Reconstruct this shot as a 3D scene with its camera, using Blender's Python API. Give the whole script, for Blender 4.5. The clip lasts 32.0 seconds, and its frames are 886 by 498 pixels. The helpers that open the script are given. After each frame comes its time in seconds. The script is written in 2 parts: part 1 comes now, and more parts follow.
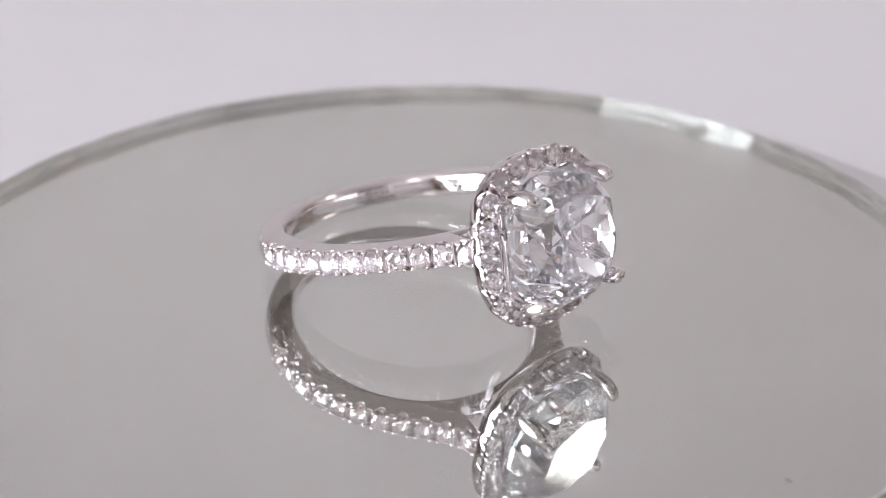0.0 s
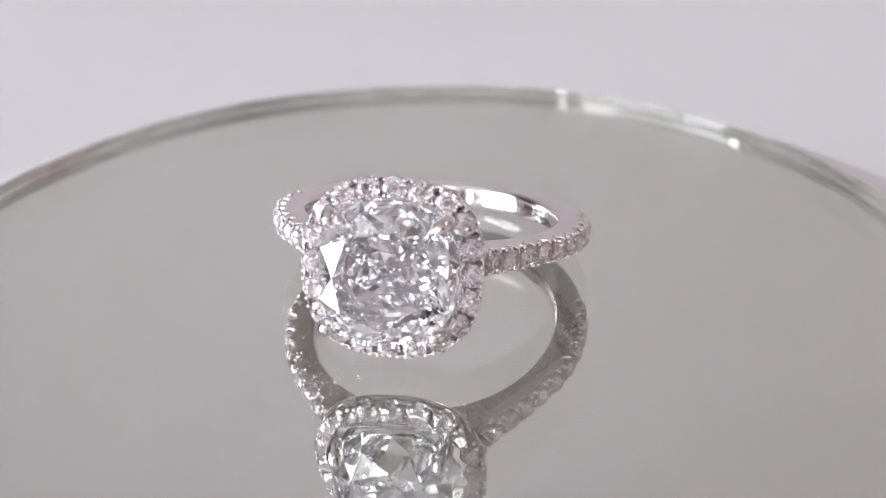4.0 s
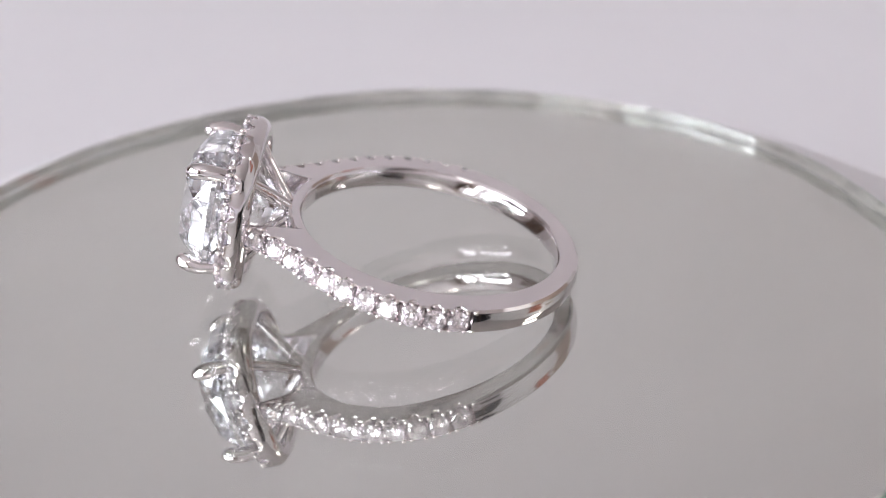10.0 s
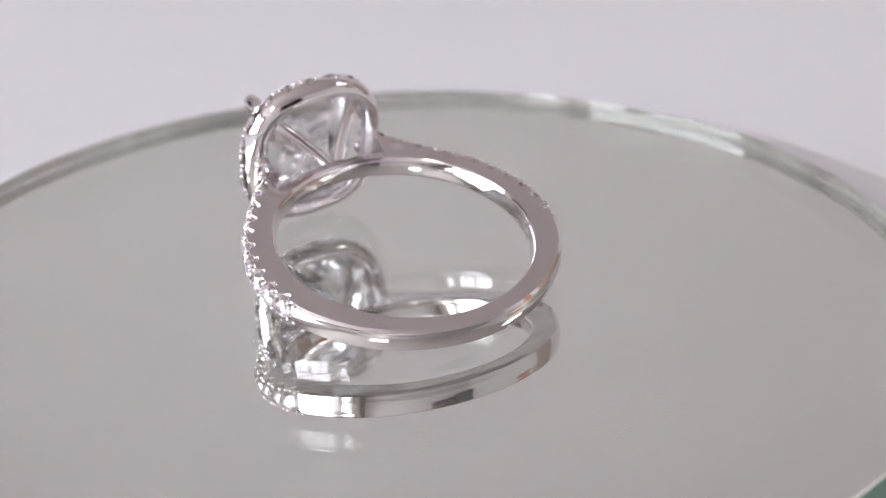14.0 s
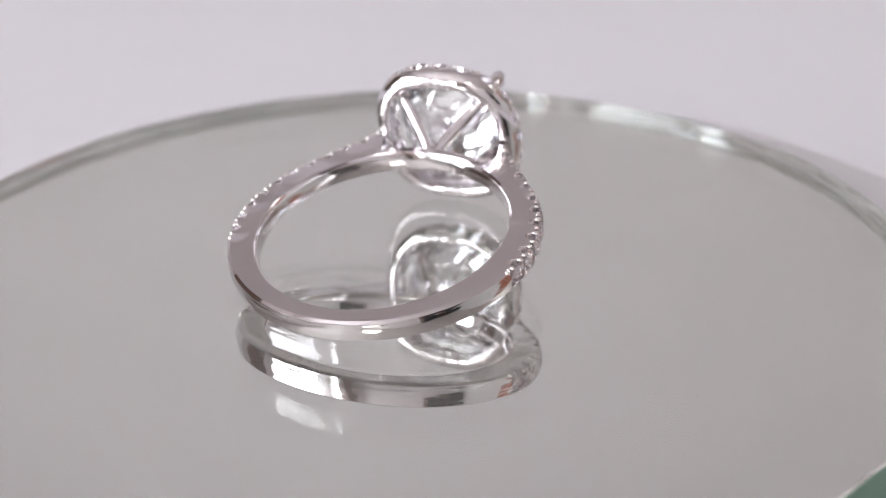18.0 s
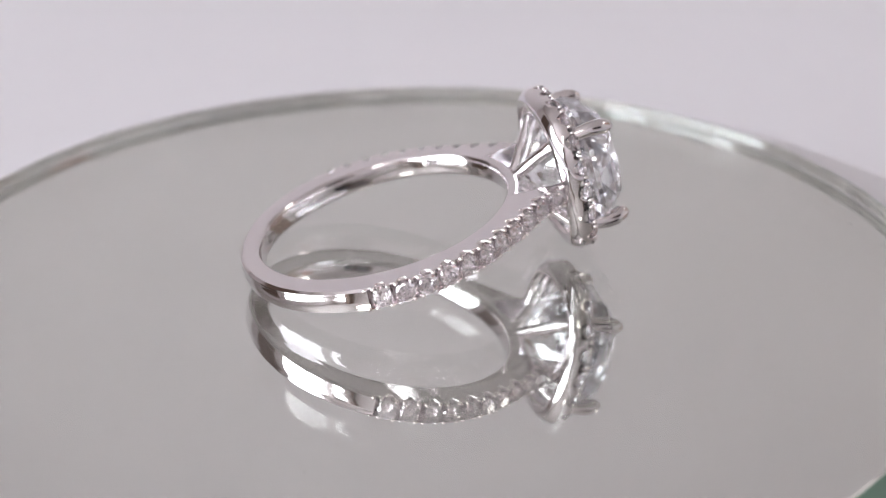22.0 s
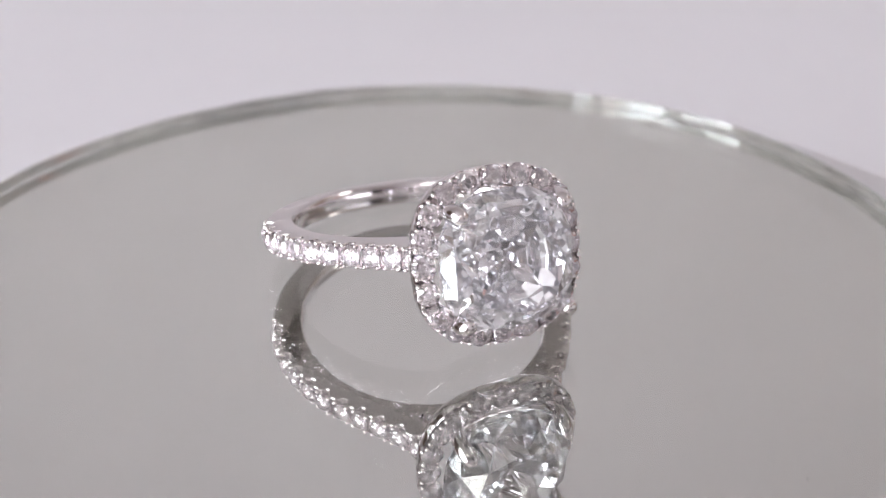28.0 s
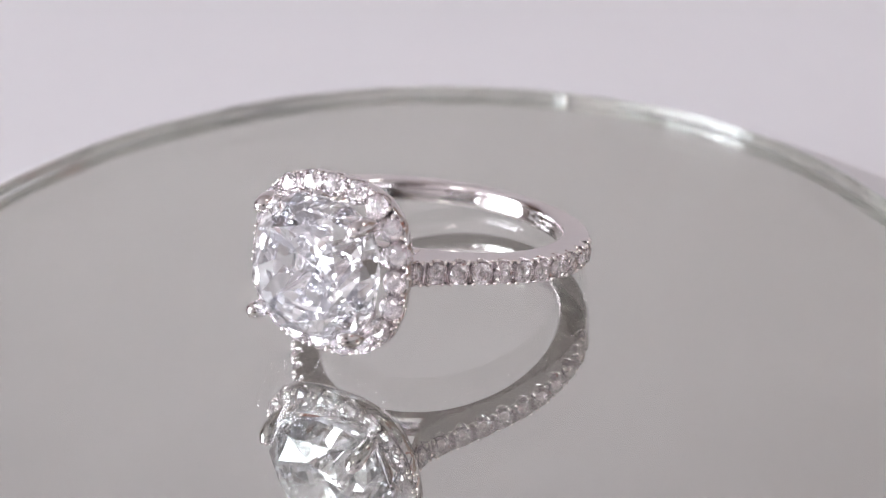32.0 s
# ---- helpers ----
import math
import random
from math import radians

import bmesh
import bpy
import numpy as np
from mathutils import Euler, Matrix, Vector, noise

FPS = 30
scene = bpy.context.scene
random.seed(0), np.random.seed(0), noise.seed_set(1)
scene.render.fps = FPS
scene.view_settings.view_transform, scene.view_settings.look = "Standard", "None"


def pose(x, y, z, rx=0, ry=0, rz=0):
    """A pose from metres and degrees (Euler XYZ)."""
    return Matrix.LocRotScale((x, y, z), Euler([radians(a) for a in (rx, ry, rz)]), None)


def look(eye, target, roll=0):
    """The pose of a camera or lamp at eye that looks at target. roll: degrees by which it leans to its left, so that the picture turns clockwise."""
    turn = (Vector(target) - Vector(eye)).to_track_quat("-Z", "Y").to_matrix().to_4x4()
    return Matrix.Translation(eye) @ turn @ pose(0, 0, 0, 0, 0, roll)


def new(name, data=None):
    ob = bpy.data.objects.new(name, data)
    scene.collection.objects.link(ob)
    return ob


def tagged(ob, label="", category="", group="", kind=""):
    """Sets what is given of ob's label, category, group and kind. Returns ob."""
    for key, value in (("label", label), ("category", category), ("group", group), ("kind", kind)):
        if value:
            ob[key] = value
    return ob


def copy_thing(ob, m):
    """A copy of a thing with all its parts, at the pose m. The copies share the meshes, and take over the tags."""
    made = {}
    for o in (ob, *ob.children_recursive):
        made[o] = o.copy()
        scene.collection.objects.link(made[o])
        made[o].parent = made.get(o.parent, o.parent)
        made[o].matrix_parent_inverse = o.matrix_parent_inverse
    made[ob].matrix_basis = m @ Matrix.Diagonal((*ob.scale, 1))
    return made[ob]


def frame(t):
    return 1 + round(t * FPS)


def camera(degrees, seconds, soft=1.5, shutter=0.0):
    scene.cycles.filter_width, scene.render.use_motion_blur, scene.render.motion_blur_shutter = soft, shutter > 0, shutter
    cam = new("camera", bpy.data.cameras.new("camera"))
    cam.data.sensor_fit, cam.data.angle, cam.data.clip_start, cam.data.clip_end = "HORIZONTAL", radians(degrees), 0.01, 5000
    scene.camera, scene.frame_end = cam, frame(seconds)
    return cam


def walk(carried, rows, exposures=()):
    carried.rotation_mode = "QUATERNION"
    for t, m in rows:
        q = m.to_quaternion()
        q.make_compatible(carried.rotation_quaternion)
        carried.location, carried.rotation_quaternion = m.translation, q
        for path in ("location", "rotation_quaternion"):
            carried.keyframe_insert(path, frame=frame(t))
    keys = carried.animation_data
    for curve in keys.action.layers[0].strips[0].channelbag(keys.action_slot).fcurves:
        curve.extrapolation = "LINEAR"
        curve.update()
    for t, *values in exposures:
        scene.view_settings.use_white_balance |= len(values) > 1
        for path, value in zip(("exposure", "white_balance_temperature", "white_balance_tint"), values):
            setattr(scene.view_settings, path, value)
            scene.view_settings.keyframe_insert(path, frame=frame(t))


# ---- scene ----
MM = 0.001
cam = camera(36.6, 32.0, soft=0.9)
EYE = pose(0, -80.46 * MM, 41.0 * MM, 63.72, 1.370, -2.249)
cam.data.dof.use_dof, cam.data.dof.focus_distance, cam.data.dof.aperture_fstop = True, 0.082, 36.0
walk(cam, [(0.0, EYE), (32.0, EYE)])

# ---- world, lamps, exposure ----
world = bpy.data.worlds.new("sky")
scene.world = world
world.use_nodes = True
wn = world.node_tree
sky = wn.nodes.new("ShaderNodeTexSky")
sky.sky_type, sky.sun_disc = "NISHITA", False
sky.sun_elevation, sky.sun_rotation = radians(38), radians(70)
wn.links.new(sky.outputs[0], wn.nodes["Background"].inputs[0])
wn.nodes["Background"].inputs[1].default_value = 0.1
scene.view_settings.exposure = 0.03
scene.cycles.max_bounces, scene.cycles.glossy_bounces, scene.cycles.transmission_bounces = 28, 20, 24


def area_lamp(name, eye, target, sx, sy, power, color):
    data = bpy.data.lights.new(name, "AREA")
    data.shape, data.size, data.size_y, data.energy, data.color = "RECTANGLE", sx, sy, power, color
    ob = new(name, data)
    ob.matrix_world = look(eye, target)
    return ob


# daylight through the two windows beside the corner
area_lamp("window_light", (-1.78, -0.70, 0.61), (0, -0.70, 0.44), 1.36, 1.12, 55, (0.925, 0.95, 1.02))
area_lamp("corner_window_light", (-1.47, -1.78, 0.61), (-1.47, 0, 0.44), 0.40, 1.08, 16, (0.925, 0.95, 1.02))


# ---- materials ----
def material(name, color, rough=0.5, metal=0.0, grain=0.0, scale=40.0, bump=0.0, dist=0.0005):
    m = bpy.data.materials.new(name)
    m.use_nodes = True
    nt = m.node_tree
    b = nt.nodes["Principled BSDF"]
    b.inputs["Base Color"].default_value = (*color, 1)
    b.inputs["Roughness"].default_value = rough
    b.inputs["Metallic"].default_value = metal
    if grain or bump:
        tc = nt.nodes.new("ShaderNodeTexCoord")
        n1 = nt.nodes.new("ShaderNodeTexNoise")
        n1.inputs["Scale"].default_value, n1.inputs["Detail"].default_value = scale, 6
        n2 = nt.nodes.new("ShaderNodeTexNoise")
        n2.inputs["Scale"].default_value, n2.inputs["Detail"].default_value = scale * 0.11, 3
        for n in (n1, n2):
            nt.links.new(tc.outputs["Object"], n.inputs["Vector"])
        if grain:
            add = nt.nodes.new("ShaderNodeMath")
            add.operation = "ADD"
            nt.links.new(n1.outputs[0], add.inputs[0])
            nt.links.new(n2.outputs[0], add.inputs[1])
            mr = nt.nodes.new("ShaderNodeMapRange")
            mr.inputs[1].default_value, mr.inputs[2].default_value = 0.6, 1.4
            mr.inputs[3].default_value, mr.inputs[4].default_value = 1 - grain, 1 + grain
            nt.links.new(add.outputs[0], mr.inputs[0])
            mul = nt.nodes.new("ShaderNodeMixRGB")
            mul.blend_type = "MULTIPLY"
            mul.inputs[0].default_value = 1
            mul.inputs[1].default_value = (*color, 1)
            nt.links.new(mr.outputs[0], mul.inputs[2])
            nt.links.new(mul.outputs[0], b.inputs["Base Color"])
        if bump:
            bp = nt.nodes.new("ShaderNodeBump")
            bp.inputs["Strength"].default_value, bp.inputs["Distance"].default_value = bump, dist
            nt.links.new(n1.outputs[0], bp.inputs["Height"])
            nt.links.new(bp.outputs[0], b.inputs["Normal"])
    return m


def glass(name, ior, tint=(1, 1, 1), rough=0.0):
    m = bpy.data.materials.new(name)
    m.use_nodes = True
    nt = m.node_tree
    nt.nodes.remove(nt.nodes["Principled BSDF"])
    g = nt.nodes.new("ShaderNodeBsdfGlass")
    g.inputs["Color"].default_value = (*tint, 1)
    g.inputs["Roughness"].default_value = rough
    g.inputs["IOR"].default_value = ior
    nt.links.new(g.outputs[0], nt.nodes["Material Output"].inputs["Surface"])
    return m


def glow(name, color, strength):
    m = bpy.data.materials.new(name)
    m.use_nodes = True
    nt = m.node_tree
    nt.nodes.remove(nt.nodes["Principled BSDF"])
    e = nt.nodes.new("ShaderNodeEmission")
    e.inputs[0].default_value = (*color, 1)
    e.inputs[1].default_value = strength
    nt.links.new(e.outputs[0], nt.nodes["Material Output"].inputs["Surface"])
    return m


GOLD = material("white_gold", (0.785, 0.75, 0.76), 0.085, 1.0, grain=0.02, scale=420, bump=1.0, dist=0.00008)
for n in GOLD.node_tree.nodes:
    if n.type == "TEX_NOISE":
        n.inputs["Detail"].default_value = 0.6
CAST = material("cast_white_gold", (0.765, 0.73, 0.735), 0.08, 1.0, grain=0.02, scale=900, bump=1.0, dist=0.00004)
for n in CAST.node_tree.nodes:
    if n.type == "TEX_NOISE":
        n.inputs["Detail"].default_value = 1.0
GOLD_WORN = material("white_gold_bead", (0.82, 0.785, 0.77), 0.10, 1.0)
STAMP = material("stamped_mark", (0.60, 0.575, 0.565), 0.50, 1.0)
DIAMOND = glass("diamond", 2.42, (0.975, 0.977, 0.985))
MELEE = glass("small_diamond", 2.42, (0.975, 0.965, 0.97))
PLATE = glass("mirror_glass", 1.52, (0.98, 0.983, 0.975))


def ground_glass(name, low, high):
    """Glass with a ground, frosted face; low and high: how much of it scatters."""
    m = glass(name, 1.52, (0.98, 0.97, 0.94), 0.05)
    nt = m.node_tree
    frost = nt.nodes.new("ShaderNodeBsdfDiffuse")
    frost.inputs["Color"].default_value = (0.92, 0.90, 0.86, 1)
    speckle = nt.nodes.new("ShaderNodeTexNoise")
    speckle.inputs["Scale"].default_value, speckle.inputs["Detail"].default_value = 20, 3
    amount = nt.nodes.new("ShaderNodeMapRange")
    amount.inputs[1].default_value, amount.inputs[2].default_value = 0.40, 0.50
    amount.inputs[3].default_value, amount.inputs[4].default_value = low, high
    mixed = nt.nodes.new("ShaderNodeMixShader")
    nt.links.new(speckle.outputs[0], amount.inputs[0])
    nt.links.new(amount.outputs[0], mixed.inputs[0])
    nt.links.new(nt.nodes["Glass BSDF"].outputs[0], mixed.inputs[1])
    nt.links.new(frost.outputs[0], mixed.inputs[2])
    nt.links.new(mixed.outputs[0], nt.nodes["Material Output"].inputs["Surface"])
    return m


POLISHED_EDGE = ground_glass("seamed_glass_edge", 0.22, 0.90)
SILVER = material("silvering", (0.765, 0.78, 0.76), 0.0, 1.0)
# green of thick glass seen at its edge, put on an added band
EDGE_TINT = material("green_edge_tint", (0.15, 0.27, 0.195), 0.55, 0.0, grain=0.12, scale=300)
DUST = material("dust", (0.11, 0.10, 0.10), 0.9)
PAPER = material("white_paper", (0.775, 0.755, 0.785), 0.75, 0.0, grain=0.012, scale=60, bump=0.05, dist=0.0002)
PLATTER = material("white_plastic", (0.80, 0.785, 0.815), 0.45, 0.0, grain=0.01, scale=80)
WALL = material("wall_paint", (0.86, 0.825, 0.835), 0.8, 0.0, grain=0.03, scale=6, bump=0.1, dist=0.001)
CEIL = material("ceiling_paint", (0.72, 0.68, 0.67), 0.85, 0.0, grain=0.03, scale=5)
WOOD = material("brown_wood", (0.165, 0.112, 0.085), 0.5, 0.0, grain=0.3, scale=14)
PALEWOOD = material("pale_wood", (0.44, 0.35, 0.29), 0.5, 0.0, grain=0.25, scale=12)
FLOOR = material("floor_boards", (0.28, 0.20, 0.14), 0.5, 0.0, grain=0.25, scale=9)
FRAME = material("window_paint", (0.75, 0.75, 0.74), 0.4, 0.0, grain=0.03, scale=20)
# glow of the added ceiling lamps, for glints and fill
FILL_GLOW = glow("fill_diffuser", (1.0, 0.97, 0.95), 7.0)
TAUPE = material("taupe_paint", (0.82, 0.805, 0.79), 0.8, 0.0, grain=0.05, scale=6, bump=0.1, dist=0.001)
BLACK = material("black_lacquer", (0.025, 0.025, 0.03), 0.15, 0.0, grain=0.1, scale=8)
ORANGE = material("orange_print", (0.42, 0.15, 0.09), 0.6, 0.0, grain=0.35, scale=9)
TRIM = material("lamp_trim", (0.7, 0.7, 0.7), 0.3, 0.6)


# ---- building blocks ----
def mesh_object(name, bm, mat, parent=None, label="", smooth=None):
    bmesh.ops.recalc_face_normals(bm, faces=bm.faces)
    me = bpy.data.meshes.new(name)
    bm.to_mesh(me)
    bm.free()
    me.materials.append(mat)
    if smooth is not None:
        me.shade_smooth()
        me.set_sharp_from_angle(angle=radians(smooth))
    ob = new(name, me)
    if parent is not None:
        ob.parent = parent
    if label:
        tagged(ob, label)
    return ob


def part(name, bm, mat, parent, label="", smooth=None):
    return mesh_object(name, bm, mat, parent, label, smooth)


def share(name, ob, m, parent):
    """Another piece on the same mesh."""
    o = new(name, ob.data)
    o.parent = parent
    o.matrix_local = m
    return o


def box(bm, x0, x1, y0, y1, z0, z1, bevel=0.0):
    r = bmesh.ops.create_cube(bm, size=1.0)
    vs = r["verts"]
    bmesh.ops.scale(bm, verts=vs, vec=(x1 - x0, y1 - y0, z1 - z0))
    bmesh.ops.translate(bm, verts=vs, vec=((x0 + x1) / 2, (y0 + y1) / 2, (z0 + z1) / 2))
    if bevel:
        es = list({e for v in vs for e in v.link_edges})
        bmesh.ops.bevel(bm, geom=es, offset=bevel, segments=2, affect="EDGES", profile=0.5)
    return bm


def lathe(bm, profile, n=64):
    """Turns (r, z) pairs round the z axis; a radius of 0 closes the end."""
    rings = []
    for r, z in profile:
        if r == 0:
            rings.append([bm.verts.new((0, 0, z))])
        else:
            rings.append([bm.verts.new((r * math.cos(2 * math.pi * i / n), r * math.sin(2 * math.pi * i / n), z)) for i in range(n)])
    for a, b in zip(rings, rings[1:]):
        for i in range(n):
            j = (i + 1) % n
            if len(a) == 1 and len(b) == 1:
                continue
            if len(a) == 1:
                bm.faces.new((a[0], b[i], b[j]))
            elif len(b) == 1:
                bm.faces.new((a[i], b[0], a[j]))
            else:
                bm.faces.new((a[i], b[i], b[j], a[j]))
    return bm


def tube(bm, path, radii, n=10, flat=1.0):
    """A round bar along a path of points, closed at both ends; flat squeezes it along its second axis."""
    path = [Vector(p) for p in path]
    rings, side = [], None
    for i, p in enumerate(path):
        d = (path[min(i + 1, len(path) - 1)] - path[max(i - 1, 0)]).normalized()
        if side is None:
            side = d.cross(Vector((0.31, 0.2, 0.93))).normalized()
        side = (side - d * side.dot(d)).normalized()
        up = d.cross(side)
        rings.append([bm.verts.new(p + radii[i] * (side * math.cos(2 * math.pi * k / n) + up * flat * math.sin(2 * math.pi * k / n))) for k in range(n)])
    for a, b in zip(rings, rings[1:]):
        for k in range(n):
            bm.faces.new((a[k], a[(k + 1) % n], b[(k + 1) % n], b[k]))
    bm.faces.new(rings[0])
    bm.faces.new(rings[-1])
    return bm


def sweep_closed(bm, sections):
    """Skins a closed row of closed sections."""
    rings = [[bm.verts.new(p) for p in s] for s in sections]
    m = len(rings[0])
    for i in range(len(rings)):
        a, b = rings[i], rings[(i + 1) % len(rings)]
        for k in range(m):
            bm.faces.new((a[k], a[(k + 1) % m], b[(k + 1) % m], b[k]))
    return bm


# ---- the ring: its numbers in millimetres, x towards the stone, z across the band ----
R_IN, R_OUT, WIDTH = 8.30, 10.20, 1.54
HALO, CUSHION = 5.40, 2.60         # half size of the halo, roundness of its corners
HALO_BACK, HEAD_OUT = 10.95, 0.22  # the head as a whole stands a little further out
STONE, GIRDLE, TABLE_X, CULET = 4.24, 13.50, 15.50, 9.65


def cushion(phi, a, e=CUSHION):
    """A point (y, z) of the cushion outline."""
    c, s = math.cos(phi), math.sin(phi)
    k = (abs(c) ** e + abs(s) ** e) ** (-1 / e)
    return a * k * c, a * k * s


def even_cushion(a, n, shift=0.0):
    """n evenly spaced points of the outline and their outward normals."""
    fine = [cushion(2 * math.pi * i / 720, a) for i in range(721)]
    run = [0.0]
    for p, q in zip(fine, fine[1:]):
        run.append(run[-1] + math.hypot(q[0] - p[0], q[1] - p[1]))
    out, j = [], 0
    for i in range(n):
        want = run[-1] * ((i + shift) / n)
        j = next(k for k in range(720) if run[k + 1] >= want)
        f = (want - run[j]) / (run[j + 1] - run[j])
        p, q = fine[j], fine[j + 1]
        t = Vector((q[0] - p[0], q[1] - p[1])).normalized()
        out.append(((p[0] + (q[0] - p[0]) * f, p[1] + (q[1] - p[1]) * f), (t.y, -t.x)))
    return out


def shoulder_path():
    """Outer line of one shoulder, from the halo down to the round of the band: (x, y) pairs."""
    pts = []
    ctrl = [(11.70, 4.72), (10.45, 4.92), (9.15, 5.78), (7.60, 7.08), (6.15, 8.14)]
    for (x0, y0), (x1, y1) in zip(ctrl, ctrl[1:]):
        for k in range(4):
            pts.append((x0 + (x1 - x0) * k / 4, y0 + (y1 - y0) * k / 4))
    a0 = math.degrees(math.atan2(8.14, 6.15))
    for k in range(129):
        a = radians(a0 + (180 - a0) * k / 128)
        r = R_OUT + 0.22 * (1 - max(0, math.cos(a)) / 0.6) - 0.45 * max(0, -math.cos(a)) ** 2
        pts.append((r * math.cos(a), r * math.sin(a)))
    return pts


def resample(pts, step):
    out, need = [pts[0]], step
    for (x0, y0), (x1, y1) in zip(pts, pts[1:]):
        d = math.hypot(x1 - x0, y1 - y0)
        while need <= d:
            out.append((x0 + (x1 - x0) * need / d, y0 + (y1 - y0) * need / d))
            need += step
        need -= d
    return out + [pts[-1]]


PATH = resample(shoulder_path(), 0.0875)


def along(s):
    """Point and outward normal s millimetres down the shoulder from the halo."""
    run = 0.0
    for (x0, y0), (x1, y1) in zip(PATH, PATH[1:]):
        d = math.hypot(x1 - x0, y1 - y0)
        if run + d >= s:
            f = (s - run) / d
            return (x0 + (x1 - x0) * f, y0 + (y1 - y0) * f), Vector((-(y1 - y0), x1 - x0)).normalized() * -1
        run += d


PITCH, GEMS, FIRST = 1.455, 11, 1.06
PAVE_END = FIRST + PITCH * (GEMS - 0.45)


def brilliant(half, girdle, top, bottom, table, outline, extra=False):
    """A cut stone: facets between rings of corners, along x; half: its size, the rest heights in the same unit."""
    bm = bmesh.new()
    rnd = random.Random(21)

    def ring(n, turn, scale, x):
        loose = 0.022 if scale < 0.9 and extra else 0.0          # no cut is perfectly even
        for i in range(n):
            y, z = outline(2 * math.pi * (i + turn + rnd.uniform(-4, 4) * loose) / n, half * scale * (1 + rnd.uniform(-1, 1) * loose))
            bm.verts.new((x + rnd.uniform(-1, 1) * loose * (1.4 if x < girdle else 0.0), y, z))
    h, d = top - girdle, girdle - bottom
    ring(8, 0.0, table, top)
    ring(8, 0.5, 0.90 if extra else 0.80, girdle + h * (0.60 if extra else 0.66))
    ring(16, 0.0, 1.0, girdle + h * 0.10)
    ring(16, 0.0, 1.0, girdle - d * 0.03)
    if extra:
        ring(16, 0.5, 0.81, girdle - d * 0.27)
        ring(16, 0.0, 0.58, girdle - d * 0.53)
        ring(8, 0.5, 0.32, girdle - d * 0.765)
    else:
        ring(16, 0.5, 0.66, girdle - d * 0.40)
        ring(8, 0.5, 0.36, girdle - d * 0.68)
    bm.verts.new((bottom, 0, 0))
    bmesh.ops.convex_hull(bm, input=bm.verts)
    bmesh.ops.dissolve_limit(bm, angle_limit=radians(0.6), verts=bm.verts, edges=bm.edges)
    return bm


def bead_mesh(r):
    bm = bmesh.new()
    bmesh.ops.create_icosphere(bm, subdivisions=2, radius=r)
    return bm


def scaled(bm):
    bmesh.ops.scale(bm, verts=bm.verts, vec=(MM, MM, MM))
    return bm


def at_mm(x, y, z, turn=None):
    m = Matrix.Translation((x * MM, y * MM, z * MM))
    return m @ turn if turn is not None else m


def basis(xaxis, zaxis=(0, 0, 1)):
    x = Vector(xaxis).normalized()
    z = Vector(zaxis)
    z = (z - x * z.dot(x)).normalized()
    y = z.cross(x)
    return Matrix((x, y, z)).transposed().to_4x4()


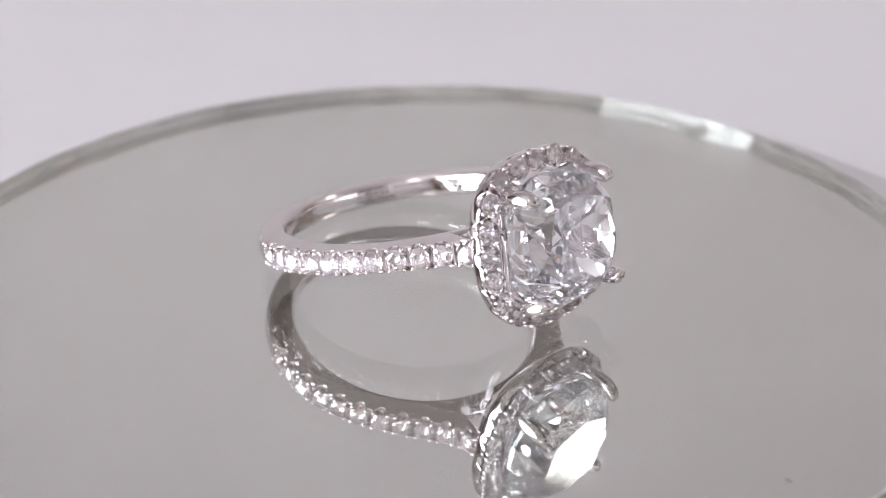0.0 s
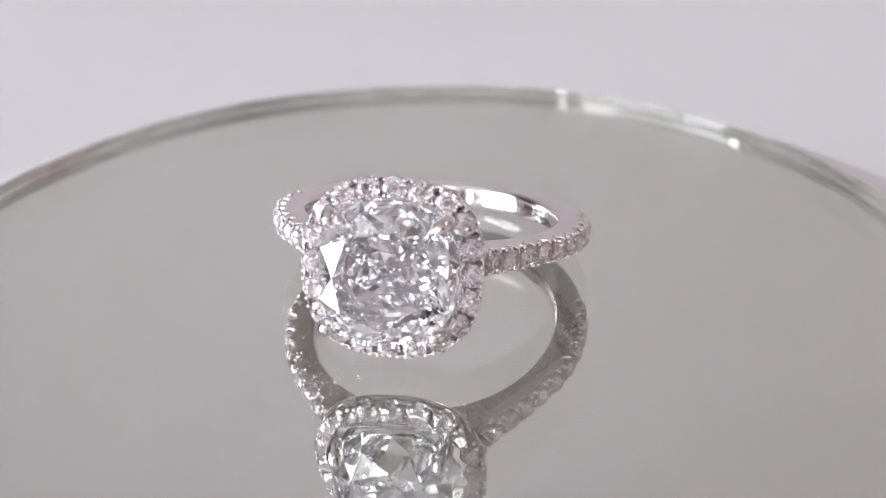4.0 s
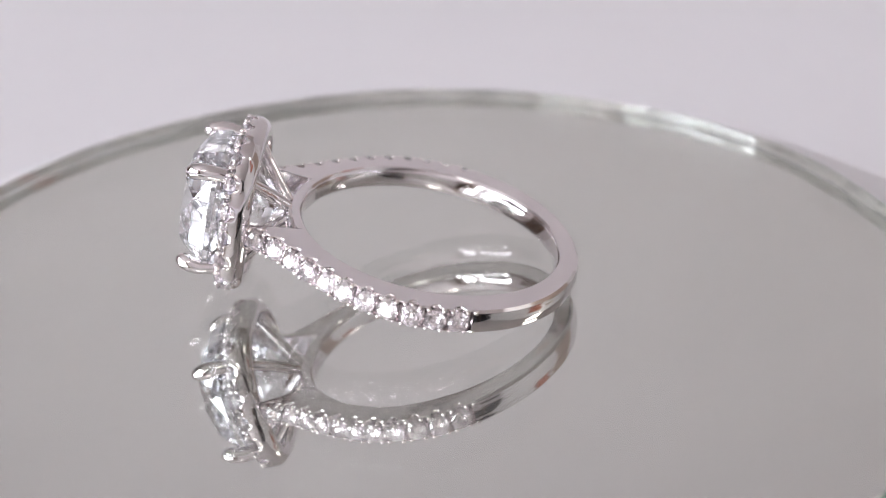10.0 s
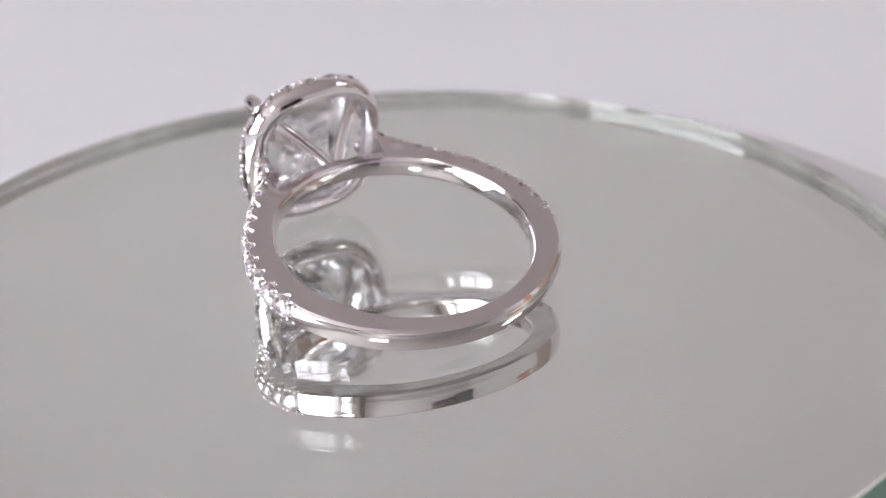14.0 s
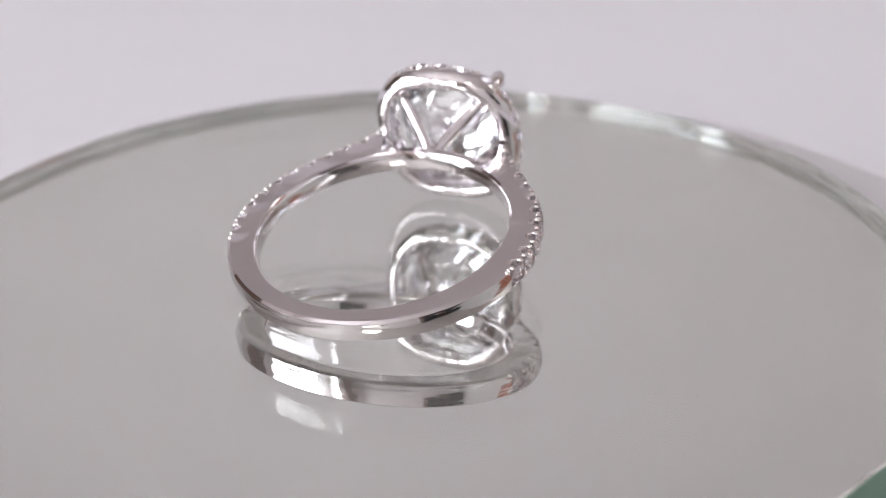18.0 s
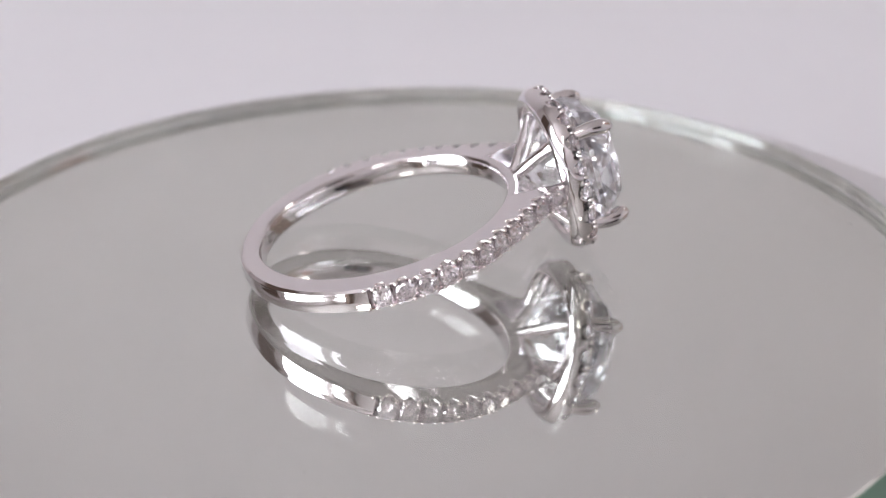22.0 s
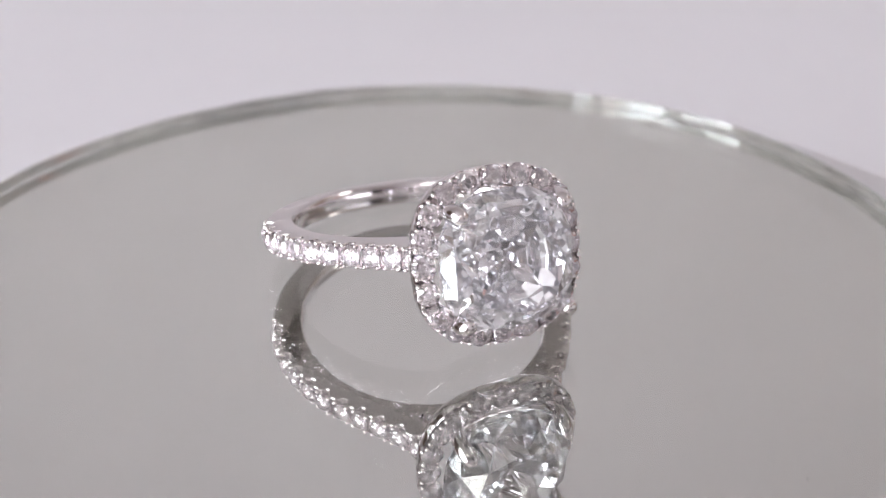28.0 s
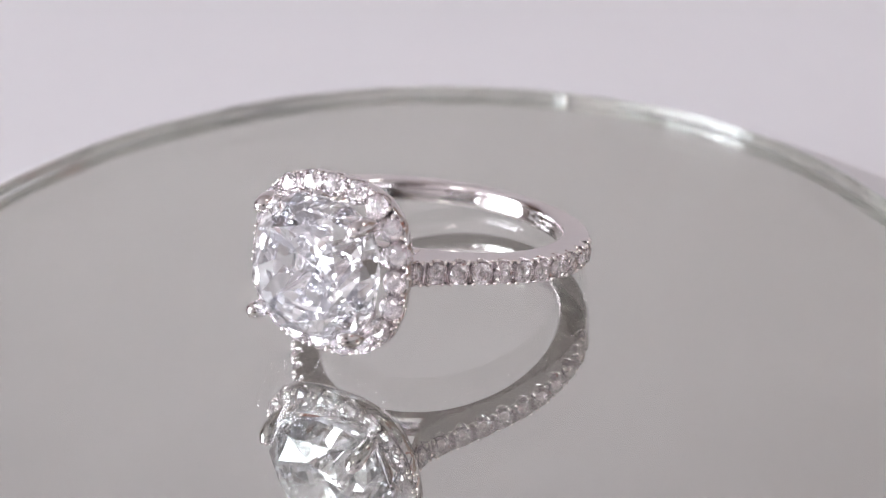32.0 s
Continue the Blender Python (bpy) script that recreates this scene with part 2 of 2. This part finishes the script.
def build_ring():
    ring = tagged(new("ring"), "polished white gold diamond halo ring lying on the mirror", "ring")
    # band with raised shoulders
    bm = bmesh.new()
    half = []
    for k in range(9):                                   # the bridge under the stone
        a = radians(24.0 * k / 8)
        half.append(((9.25 * math.cos(a), 9.25 * math.sin(a)), (R_IN * math.cos(a), R_IN * math.sin(a)), 0.0, 0.0, 0.0, False))
    n = len(PATH)
    a_end = math.radians(25.5)
    run = [0.0]
    for (x0, y0), (x1, y1) in zip(PATH, PATH[1:]):
        run.append(run[-1] + math.hypot(x1 - x0, y1 - y0))
    for k, (x, y) in enumerate(PATH):
        a = max(math.atan2(y, x), a_end + 0.001 * k)
        sunk = edge = slot = 0.0
        if run[k] < PAVE_END:
            sunk = 0.32
            gap = abs((run[k] - FIRST) / PITCH % 1.0 - 0.5) * PITCH                  # from the nearest gap between two stones
            edge = 0.12 + (0.06 * (1 - gap / 0.30) if gap < 0.30 else 0.46 * min(1.0, (gap - 0.30) / 0.26))
            slot = 0.40 * max(0.0, 1 - gap / 0.13)
        d = along(min(run[k] + 0.01, run[-1] - 0.02))[1]
        r = R_IN + 0.22 * max(0, -math.cos(a)) ** 2
        half.append(((x - d.x * sunk, y - d.y * sunk), (r * math.cos(a), r * math.sin(a)), max(0.0, edge - sunk), max(0.0, sunk - edge), slot, sunk > 0))
    full = half + [((h[0][0], -h[0][1]), (h[1][0], -h[1][1]), *h[2:]) for h in half[-2:0:-1]]
    sections = []
    w, b = WIDTH / 2, 0.13
    for (ox, oy), (ix, iy), cut, lift, slot, pave in full:
        o, i = Vector((ox, oy)), Vector((ix, iy))
        d = (o - i).normalized()
        c = 0.13 if pave else 0.42                       # breadth of the rim
        rows = [(i + d * 0.02, -w * 0.55), (i, 0), (i + d * 0.02, w * 0.55), (i + d * 0.08, w - b), (i + d * 0.22, w), (o - d * 0.62, w),
                (o + d * (lift - cut - c * 0.5), w), (o + d * (lift - cut - 0.02), w - c * 0.3), (o + d * (lift - cut), w - c * 0.6), (o - d * (cut * 0.5 + slot), w - c),
                (o + d * (-cut * 0.5 - slot if pave else 0.10), 0), (o - d * (cut * 0.5 + slot), -w + c), (o + d * (lift - cut), -w + c * 0.6), (o + d * (lift - cut - 0.02), -w + c * 0.3), (o + d * (lift - cut - c * 0.5), -w),
                (o - d * 0.62, -w), (i + d * 0.22, -w), (i + d * 0.08, -w + b)]
        sections.append([(p.x, p.y, z) for p, z in rows])
    band = part("band", scaled(sweep_closed(bm, sections)), GOLD, ring, smooth=32)

    # halo
    bm = bmesh.new()
    sections = []
    count = 400
    for k, ((y, z), (ny, nz)) in enumerate(even_cushion(HALO, count)):
        gap = abs(k * 20 / count % 1.0 - 0.5)                     # 0 between two stones, 0.5 beside one
        dip = 0.10 * (1 - gap / 0.18) if gap < 0.18 else 0.45 * min(1.0, (gap - 0.18) / 0.2) ** 1.2
        deep = 0.40 * max(0.0, 1 - gap / 0.1)
        prof = [(-0.02, 12.20 - dip), (-0.05, 12.34 - dip), (-0.11, 12.34 - dip), (-0.17, 12.10 - deep), (-1.04, 12.10 - deep), (-1.10, 12.34 - dip * 0.6), (-1.20, 12.34 - dip * 0.6), (-1.30, 12.15 - dip * 0.6),
                (-1.26, 11.30), (-1.06, 11.02), (-0.80, HALO_BACK), (-0.52, 11.05), (-0.24, 11.32), (-0.06, 11.62)]
        sections.append([(x, y + ny * o, z + nz * o) for o, x in prof])
    halo = part("halo", scaled(sweep_closed(bm, sections)), CAST, ring, smooth=50)

    # small stones, all on one mesh
    r = 0.675
    bm = brilliant(r, 0.0, 0.24, -0.56, 0.54, lambda p, a: (a * math.cos(p), a * math.sin(p)))
    proto = None
    bead = None
    spots, beads = [], []
    owner, bead_owner = [], []
    for i, ((y, z), (ny, nz)) in enumerate(even_cushion(HALO - 0.66, 20)):
        spots.append(at_mm(12.55, y, z, basis((1, 0.10 * ny, 0.10 * nz), (0, nz, -ny))))
        owner.append(halo)
    for (y, z), (ny, nz) in even_cushion(HALO - 0.60, 20, 0.5):
        for o, q in ((0.47, 0.155), (-0.50, 0.145)):
            for s in (-0.24, 0.24):
                beads.append(((12.52, y + ny * o + nz * s, z + nz * o - ny * s), (1, 0.25 * ny, 0.25 * nz), q))
                bead_owner.append(halo)
    for sign in (1, -1):
        for g in range(GEMS):
            (x, y), d = along(FIRST + PITCH * g)
            spots.append(at_mm(x - d.x * 0.02, sign * (y - d.y * 0.02), 0, basis((d.x, sign * d.y, 0))))
            owner.append(band)
        for g in range(GEMS + 1):
            (x, y), d = along(FIRST + PITCH * (g - 0.5))
            t = Vector((-d.y, d.x))
            for z in (-1, 1):
                for s in (-0.26, 0.26):
                    beads.append(((x - d.x * 0.11 + t.x * s, sign * (y - d.y * 0.11 + t.y * s), z * (WIDTH / 2 - 0.13)), (d.x, sign * d.y, 0), 0.155))
                    bead_owner.append(band)
    rnd = random.Random(7)
    for m, own in zip(spots, owner):
        if own is halo:
            m = m @ Matrix.Scale(1.08, 4)
        m = m @ Matrix.Rotation(rnd.uniform(-0.09, 0.09), 4, "Y") @ Matrix.Rotation(rnd.uniform(-0.09, 0.09), 4, "Z") @ Matrix.Rotation(rnd.uniform(0, 0.78), 4, "X")
        if proto is None:
            proto = part("small_diamond", scaled(bm), MELEE, own)
            proto.matrix_local = m
        else:
            share("small_diamond", proto, m, own)
    rnd = random.Random(11)
    for (place, out, q), own in zip(beads, bead_owner):
        q *= rnd.uniform(0.86, 1.12)
        m = at_mm(*place, basis(out)) @ Matrix.Diagonal((q * rnd.uniform(1.05, 1.4), q, q, 1))
        if bead is None:
            bead = part("bead", scaled(bead_mesh(1.0)), GOLD_WORN, own, smooth=60)
            bead.matrix_local = m
        else:
            share("bead", bead, m, own)

    # the large stone, its claws and the basket
    bm = brilliant(STONE, GIRDLE, TABLE_X, CULET, 0.67, lambda p, a: cushion(p, a, 2.75), True)
    stone = part("diamond", scaled(bm), DIAMOND, ring, "large clear cushion-cut diamond")
    halo.location.x = stone.location.x = HEAD_OUT * MM
    for sy in (1, -1):
        for sz in (1, -1):
            path = [(9.05, sy * 0.35, sz * 0.45), (9.6, sy * 0.75, sz * 0.95), (10.6, sy * 1.75, sz * 1.95), (11.5, sy * 2.75, sz * 2.8), (12.2, sy * 3.15, sz * 3.2),
                    (13.0, sy * 3.28, sz * 3.26), (13.8, sy * 3.36, sz * 3.34), (14.40, sy * 3.32, sz * 3.30), (14.88, sy * 3.22, sz * 3.20), (15.18, sy * 3.10, sz * 3.08), (15.32, sy * 3.00, sz * 2.98)]
            radii = [0.40, 0.42, 0.43, 0.43, 0.44, 0.48, 0.53, 0.56, 0.52, 0.38, 0.12]
            path = [(x + HEAD_OUT, y, z) for x, y, z in path]
            part("claw", scaled(tube(bmesh.new(), path, radii, 16)), CAST, ring, smooth=60)
    return ring


def wrap_inside(name, me, middle, ring, label):
    """Bends a flat mark onto the inside of the band."""
    for v in me.vertices:
        x, y, z = v.co
        a = radians(middle) - x / (R_IN * MM)
        r = (R_IN + 0.22 * max(0, -math.cos(a)) ** 2 - 0.002) * MM - z
        v.co = (r * math.cos(a), r * math.sin(a), y)
    me.materials.clear()
    me.materials.append(STAMP)
    ob = new(name, me)
    ob.parent = ring
    tagged(ob, label)


def stamp(ring):
    """The carat mark inside the band, and a second mark too small to read."""
    cu = bpy.data.curves.new("stamp", "FONT")
    cu.body, cu.size, cu.align_x, cu.align_y = "14K", 0.98 * MM, "CENTER", "CENTER"
    cu.extrude = 0.012 * MM
    tmp = new("stamp_text", cu)
    me = bpy.data.meshes.new_from_object(tmp.evaluated_get(bpy.context.evaluated_depsgraph_get()))
    bpy.data.objects.remove(tmp)
    wrap_inside("stamp", me, -112, ring, "stamped carat mark 14K")
    bm = bmesh.new()
    for x, w, y0, y1 in ((-0.55, 0.10, -0.30, 0.30), (-0.28, 0.22, 0.10, 0.28), (-0.28, 0.22, -0.28, -0.10), (0.10, 0.12, -0.30, 0.30), (0.42, 0.24, -0.12, 0.12)):
        box(bm, (x - w / 2) * MM, (x + w / 2) * MM, y0 * MM, y1 * MM, -0.012 * MM, 0.012 * MM)
    me = bpy.data.meshes.new("mark")
    bm.to_mesh(me)
    bm.free()
    wrap_inside("mark", me, 154, ring, "small stamped mark of plain bars")


# ---- the place ----
def build_mirror():
    mirror = tagged(new("round_mirror"), "round glass mirror with a few dust specks on top", "mirror")
    prof = [(0, 0.0), (35.66, 0.0), (35.76, -0.06), (35.76, -2.90), (35.68, -3.0), (0, -3.0)]

    def seamed(profile):
        """Turned glass whose edge is cut and seamed by hand, a little uneven."""
        bm = lathe(bmesh.new(), profile, 288)
        for v in bm.verts:
            r, a = math.hypot(v.co.x, v.co.y), math.atan2(v.co.y, v.co.x)
            if r > 34:
                wave = 0.10 * math.sin(7 * a + 0.6) + 0.05 * math.sin(17 * a + 2.0) + 0.025 * math.sin(31 * a)
                if v.co.z < -2:
                    wave += 0.06 * math.sin(11 * a + 1.1) + 0.04 * math.sin(23 * a)
                elif v.co.z > -0.05:
                    wave += 0.02 * math.sin(13 * a) - 0.03 * abs(math.sin(19 * a + 0.4))
                v.co.x, v.co.y = (r + wave) * math.cos(a), (r + wave) * math.sin(a)
        return bm
    bm = seamed(prof)
    plate = part("glass", scaled(bm), PLATE, mirror, smooth=20)
    plate.data.materials.append(POLISHED_EDGE)
    for f in plate.data.polygons:
        f.material_index = 0 if abs(f.normal.z) > 0.95 else 1
    part("silvering", scaled(lathe(bmesh.new(), [(0, -2.96), (35.5, -2.96), (35.5, -2.98), (0, -2.98)], 192)), SILVER, mirror)
    # added band outside the glass, standing in for the edge's green depth
    tint_band = [(35.79, -0.10), (35.85, -0.10), (35.85, -2.98), (35.79, -2.98)]
    part("edge_tint_band", scaled(seamed(tint_band + tint_band[:1])), EDGE_TINT, mirror, "thin added band that gives the glass edge its green", smooth=20)
    rnd = random.Random(5)
    specks = [(-12.6, -29.4, 3.4, 1.1), (-16.2, -28.7, 3.0, 1.1), (-18.56, 16.5, 1.2, 1.0), (-0.6, -0.75, 0.8, 1.1), (-0.9, -32.3, 1.3, 1.2)]
    for i in range(14):
        a, r = rnd.uniform(0, 6.283), 31 * math.sqrt(rnd.uniform(0.05, 1))
        specks.append((r * math.cos(a), r * math.sin(a), rnd.uniform(0.4, 0.9), rnd.uniform(0.4, 0.8)))
    speck = None
    for x, y, sx, sy in specks:
        m = at_mm(x, y, 0.01, Matrix.Rotation(0.9 * x, 4, "Z")) @ Matrix.Diagonal((sx, sy, 0.4, 1))
        if speck is None:
            bm = bmesh.new()
            bmesh.ops.create_icosphere(bm, subdivisions=1, radius=0.06)
            speck = part("dust_speck", scaled(bm), DUST, mirror)
            speck.matrix_local = m
        else:
            share("dust_speck", speck, m, mirror)
    return mirror


def build_turntable():
    tt = tagged(new("turntable"), "white plastic display turntable on a paper-covered table", "turntable")
    part("platter", scaled(lathe(bmesh.new(), [(0, -3.60), (44.0, -3.60), (45.0, -4.1), (45.0, -6.5), (44.5, -7.0), (0, -7.0)], 128)), PLATTER, tt, smooth=40)
    part("base", scaled(lathe(bmesh.new(), [(0, -7.4), (30.0, -7.4), (32.0, -8.5), (33.0, -29.0), (32.0, -30.2), (0, -30.2)], 96)), PLATTER, tt, smooth=40)
    part("spindle", scaled(lathe(bmesh.new(), [(0, -6.8), (5, -6.8), (5, -7.6), (0, -7.6)], 32)), TRIM, tt, smooth=40)
    return tt


def build_room():
    X, Z0, Z1, T = 1.8, -0.78, 1.65, 0.12

    def wall(name, *boxes, paint=WALL):
        bm = bmesh.new()
        for b in boxes:
            box(bm, *b)
        return tagged(mesh_object(name, bm, paint), "plain off-white painted wall" if paint is TAUPE else "plain pale painted wall", "wall", kind="structure")
    wall("wall_north", (-X - T, X + T, X, X + T, Z0, Z1))
    wall("wall_east", (X, X + T, -X, X, Z0, Z1), paint=TAUPE)
    # west wall with a window opening
    wy0, wy1, wz0, wz1 = -1.44, 0.04, 0.0, 1.22
    wall("wall_west", (-X - T, -X, -X, wy0, Z0, Z1), (-X - T, -X, wy1, X, Z0, Z1), (-X - T, -X, wy0, wy1, Z0, wz0), (-X - T, -X, wy0, wy1, wz1, Z1))
    sx0, sx1 = -1.69, -1.25
    wall("wall_south", (-X - T, sx0, -X - T, -X, Z0, Z1), (sx1, X + T, -X - T, -X, Z0, Z1), (sx0, sx1, -X - T, -X, Z0, wz0), (sx0, sx1, -X - T, -X, wz1, Z1))
    bm = box(bmesh.new(), -X - T, X + T, -X - T, X + T, Z0 - 0.1, Z0)
    tagged(mesh_object("floor", bm, FLOOR), "brown wooden floor", "floor", kind="structure")
    bm = box(bmesh.new(), -X - T, X + T, -X - T, X + T, Z1, Z1 + 0.1)
    tagged(mesh_object("ceiling", bm, CEIL), "plain grey ceiling", "ceiling", kind="structure")
    # window frames
    win = tagged(new("window_1"), "white painted window in the wall", "window", kind="structure")
    for y0, y1, z0, z1 in ((wy0, wy1, wz0, wz0 + 0.06), (wy0, wy1, wz1 - 0.06, wz1), (wy0, wy0 + 0.06, wz0 + 0.06, wz1 - 0.06), (wy1 - 0.06, wy1, wz0 + 0.06, wz1 - 0.06), (-0.73, -0.67, wz0 + 0.06, wz1 - 0.06),
                           (wy0 + 0.06, -0.73, 0.76, 0.80), (-0.67, wy1 - 0.06, 0.76, 0.80), (-1.07, -1.04, wz0 + 0.06, 0.76), (-0.36, -0.33, wz0 + 0.06, 0.76), (-1.07, -1.04, 0.80, wz1 - 0.06), (-0.36, -0.33, 0.80, wz1 - 0.06)):
        part("frame_bar", box(bmesh.new(), -X - 0.02, -X + 0.06, y0, y1, z0, z1, 0.004), FRAME, win)
    # unseen door in the east wall, added for tan reflections in the ring
    door = tagged(new("added_door_1"), "closed pale wooden door, added for tan reflections", "door", kind="structure")
    part("leaf", box(bmesh.new(), X - 0.05, X - 0.003, 0.45, 1.35, Z0 + 0.005, Z0 + 2.05, 0.004), PALEWOOD, door)
    part("handle", box(bmesh.new(), X - 0.09, X - 0.05, 0.53, 0.65, Z0 + 1.0, Z0 + 1.02, 0.004), TRIM, door)
    # another unseen door, in the west wall, added for dark brown reflections
    door = tagged(new("added_door_2"), "closed brown wooden door, added for dark reflections", "door", kind="structure")
    part("leaf", box(bmesh.new(), -X + 0.003, -X + 0.05, 0.30, 1.15, Z0 + 0.005, Z0 + 2.05, 0.004), WOOD, door)
    part("handle", box(bmesh.new(), -X + 0.05, -X + 0.09, 0.38, 0.50, Z0 + 1.0, Z0 + 1.02, 0.004), TRIM, door)
    win = tagged(new("window_2"), "narrow white painted window beside the corner", "window", kind="structure")
    for x0, x1, z0, z1 in ((sx0, sx1, wz0, wz0 + 0.05), (sx0, sx1, wz1 - 0.05, wz1), (sx0, sx0 + 0.04, wz0 + 0.05, wz1 - 0.05), (sx1 - 0.04, sx1, wz0 + 0.05, wz1 - 0.05), (sx0 + 0.04, sx1 - 0.04, 0.80, 0.84)):
        part("frame_bar", box(bmesh.new(), x0, x1, -X - 0.02, -X + 0.05, z0, z1, 0.004), FRAME, win)
    # what stands and hangs on the walls behind the camera
    cab = tagged(new("tall_cabinet"), "narrow dark brown wooden cabinet against the wall", "cabinet")
    part("body", box(bmesh.new(), -1.17, -0.93, -X + 0.003, -X + 0.30, Z0 + 0.004, 1.30, 0.006), WOOD, cab)
    part("door", box(bmesh.new(), -1.16, -0.94, -X + 0.302, -X + 0.32, Z0 + 0.08, 1.28, 0.004), WOOD, cab)
    part("handle", box(bmesh.new(), -0.98, -0.965, -X + 0.321, -X + 0.345, 0.2, 0.34, 0.003), TRIM, cab)
    for x0, x1, z0, z1 in ((0.62, 1.00, 0.55, 1.30), (1.10, 1.72, 0.35, 1.35)):
        unit = tagged(new("wall_cabinet"), "dark wall cabinet with a black glass front" if x0 > 1 else "small dark wall cabinet with a black glass front", "cabinet", "dark wall cabinets")
        part("body", box(bmesh.new(), x0, x1, -X + 0.003, -X + 0.28, z0, z1, 0.005), WOOD, unit)
        part("door", box(bmesh.new(), x0 + 0.015, x1 - 0.015, -X + 0.282, -X + 0.30, z0 + 0.015, z1 - 0.015, 0.003), BLACK, unit, "black glass door")
    poster = tagged(new("poster"), "orange-red poster in a thin dark frame on the wall", "poster")
    part("picture_frame", box(bmesh.new(), X - 0.020, X - 0.003, -0.19, 0.29, 0.68, 1.36, 0.003), BLACK, poster)
    part("print", box(bmesh.new(), X - 0.024, X - 0.0205, -0.17, 0.27, 0.70, 1.34), ORANGE, poster)
    part("print_stripe", box(bmesh.new(), X - 0.028, X - 0.0245, -0.13, 0.23, 1.02, 1.12), PAPER, poster, "pale stripe across the poster")
    # unseen ceiling lamps, added for sparkle and to brighten the east side
    first = None
    for x, y in ((-0.45, -1.45), (1.50, 0.35)):
        if first is None:
            first = tagged(new("added_ceiling_lamp"), "square ceiling lamp with a white diffuser, added as fill", "lamp", "square ceiling lamps")
            part("trim", box(bmesh.new(), -0.21, 0.21, -0.21, 0.21, -0.03, -0.001, 0.003), TRIM, first)
            part("diffuser", box(bmesh.new(), -0.19, 0.19, -0.19, 0.19, -0.034, -0.0305), FILL_GLOW, first, "glowing warm white diffuser of the added lamp")
            first.matrix_world = pose(x, y, Z1)
        else:
            copy_thing(first, pose(x, y, Z1))


def build_table():
    t = tagged(new("table"), "wooden table covered with white paper", "table")
    part("tabletop", box(bmesh.new(), -0.7, 0.7, -0.35, 0.75, -0.062, -0.032, 0.003), WOOD, t)
    for x in (-0.64, 0.64):
        for y in (-0.29, 0.69):
            part("leg", box(bmesh.new(), x - 0.03, x + 0.03, y - 0.03, y + 0.03, -0.78, -0.062, 0.003), WOOD, t)
    bm = bmesh.new()
    box(bm, -0.66, 0.66, -0.32, 0.72, -0.0318, -0.0302)
    tagged(mesh_object("paper_sheet", bm, PAPER), "smooth white backdrop paper on the table", "paper")


build_room()
build_table()
build_turntable()
mirror = build_mirror()
ring = build_ring()
stamp(ring)


# ---- what moves ----
PERIOD = 26.5
CENTRE = Vector((0.124, 1.795, 2.92))     # of the band, millimetres over the glass
NORMAL = Vector((-0.1172, 0.1875, 1.0)).normalized()
HEAD = -0.8608


def turn_at(t):
    w = 2 * math.pi / PERIOD
    return -w * t + 0.0171 * math.sin(w * t) - 0.0085 * (math.cos(w * t) - 1) + 0.0033 * math.sin(2 * w * t) + 0.0022 * (math.cos(2 * w * t) - 1)


def ring_rest():
    z = NORMAL
    x = Vector((math.cos(HEAD), math.sin(HEAD), 0))
    x = (x - z * x.dot(z)).normalized()
    y = z.cross(x)
    m = Matrix((x, y, z)).transposed().to_4x4()
    m.translation = CENTRE * MM
    return m


def motions():
    rest = ring_rest()
    tilt = Vector((0.0070, -0.0042, 1.0)).to_track_quat("Z", "Y").to_matrix().to_4x4()
    rows, plate = [], []
    for k in range(33):
        t = float(k)
        spin = Matrix.Rotation(turn_at(t), 4, "Z")
        rows.append((t, spin @ rest))
        off = spin @ Vector((0.57, 0.38, 0.0))
        plate.append((t, Matrix.Translation(((-0.49 + off.x) * MM, (0.40 + off.y) * MM, 0)) @ spin @ tilt))
    walk(ring, rows)
    walk(mirror, plate)


motions()
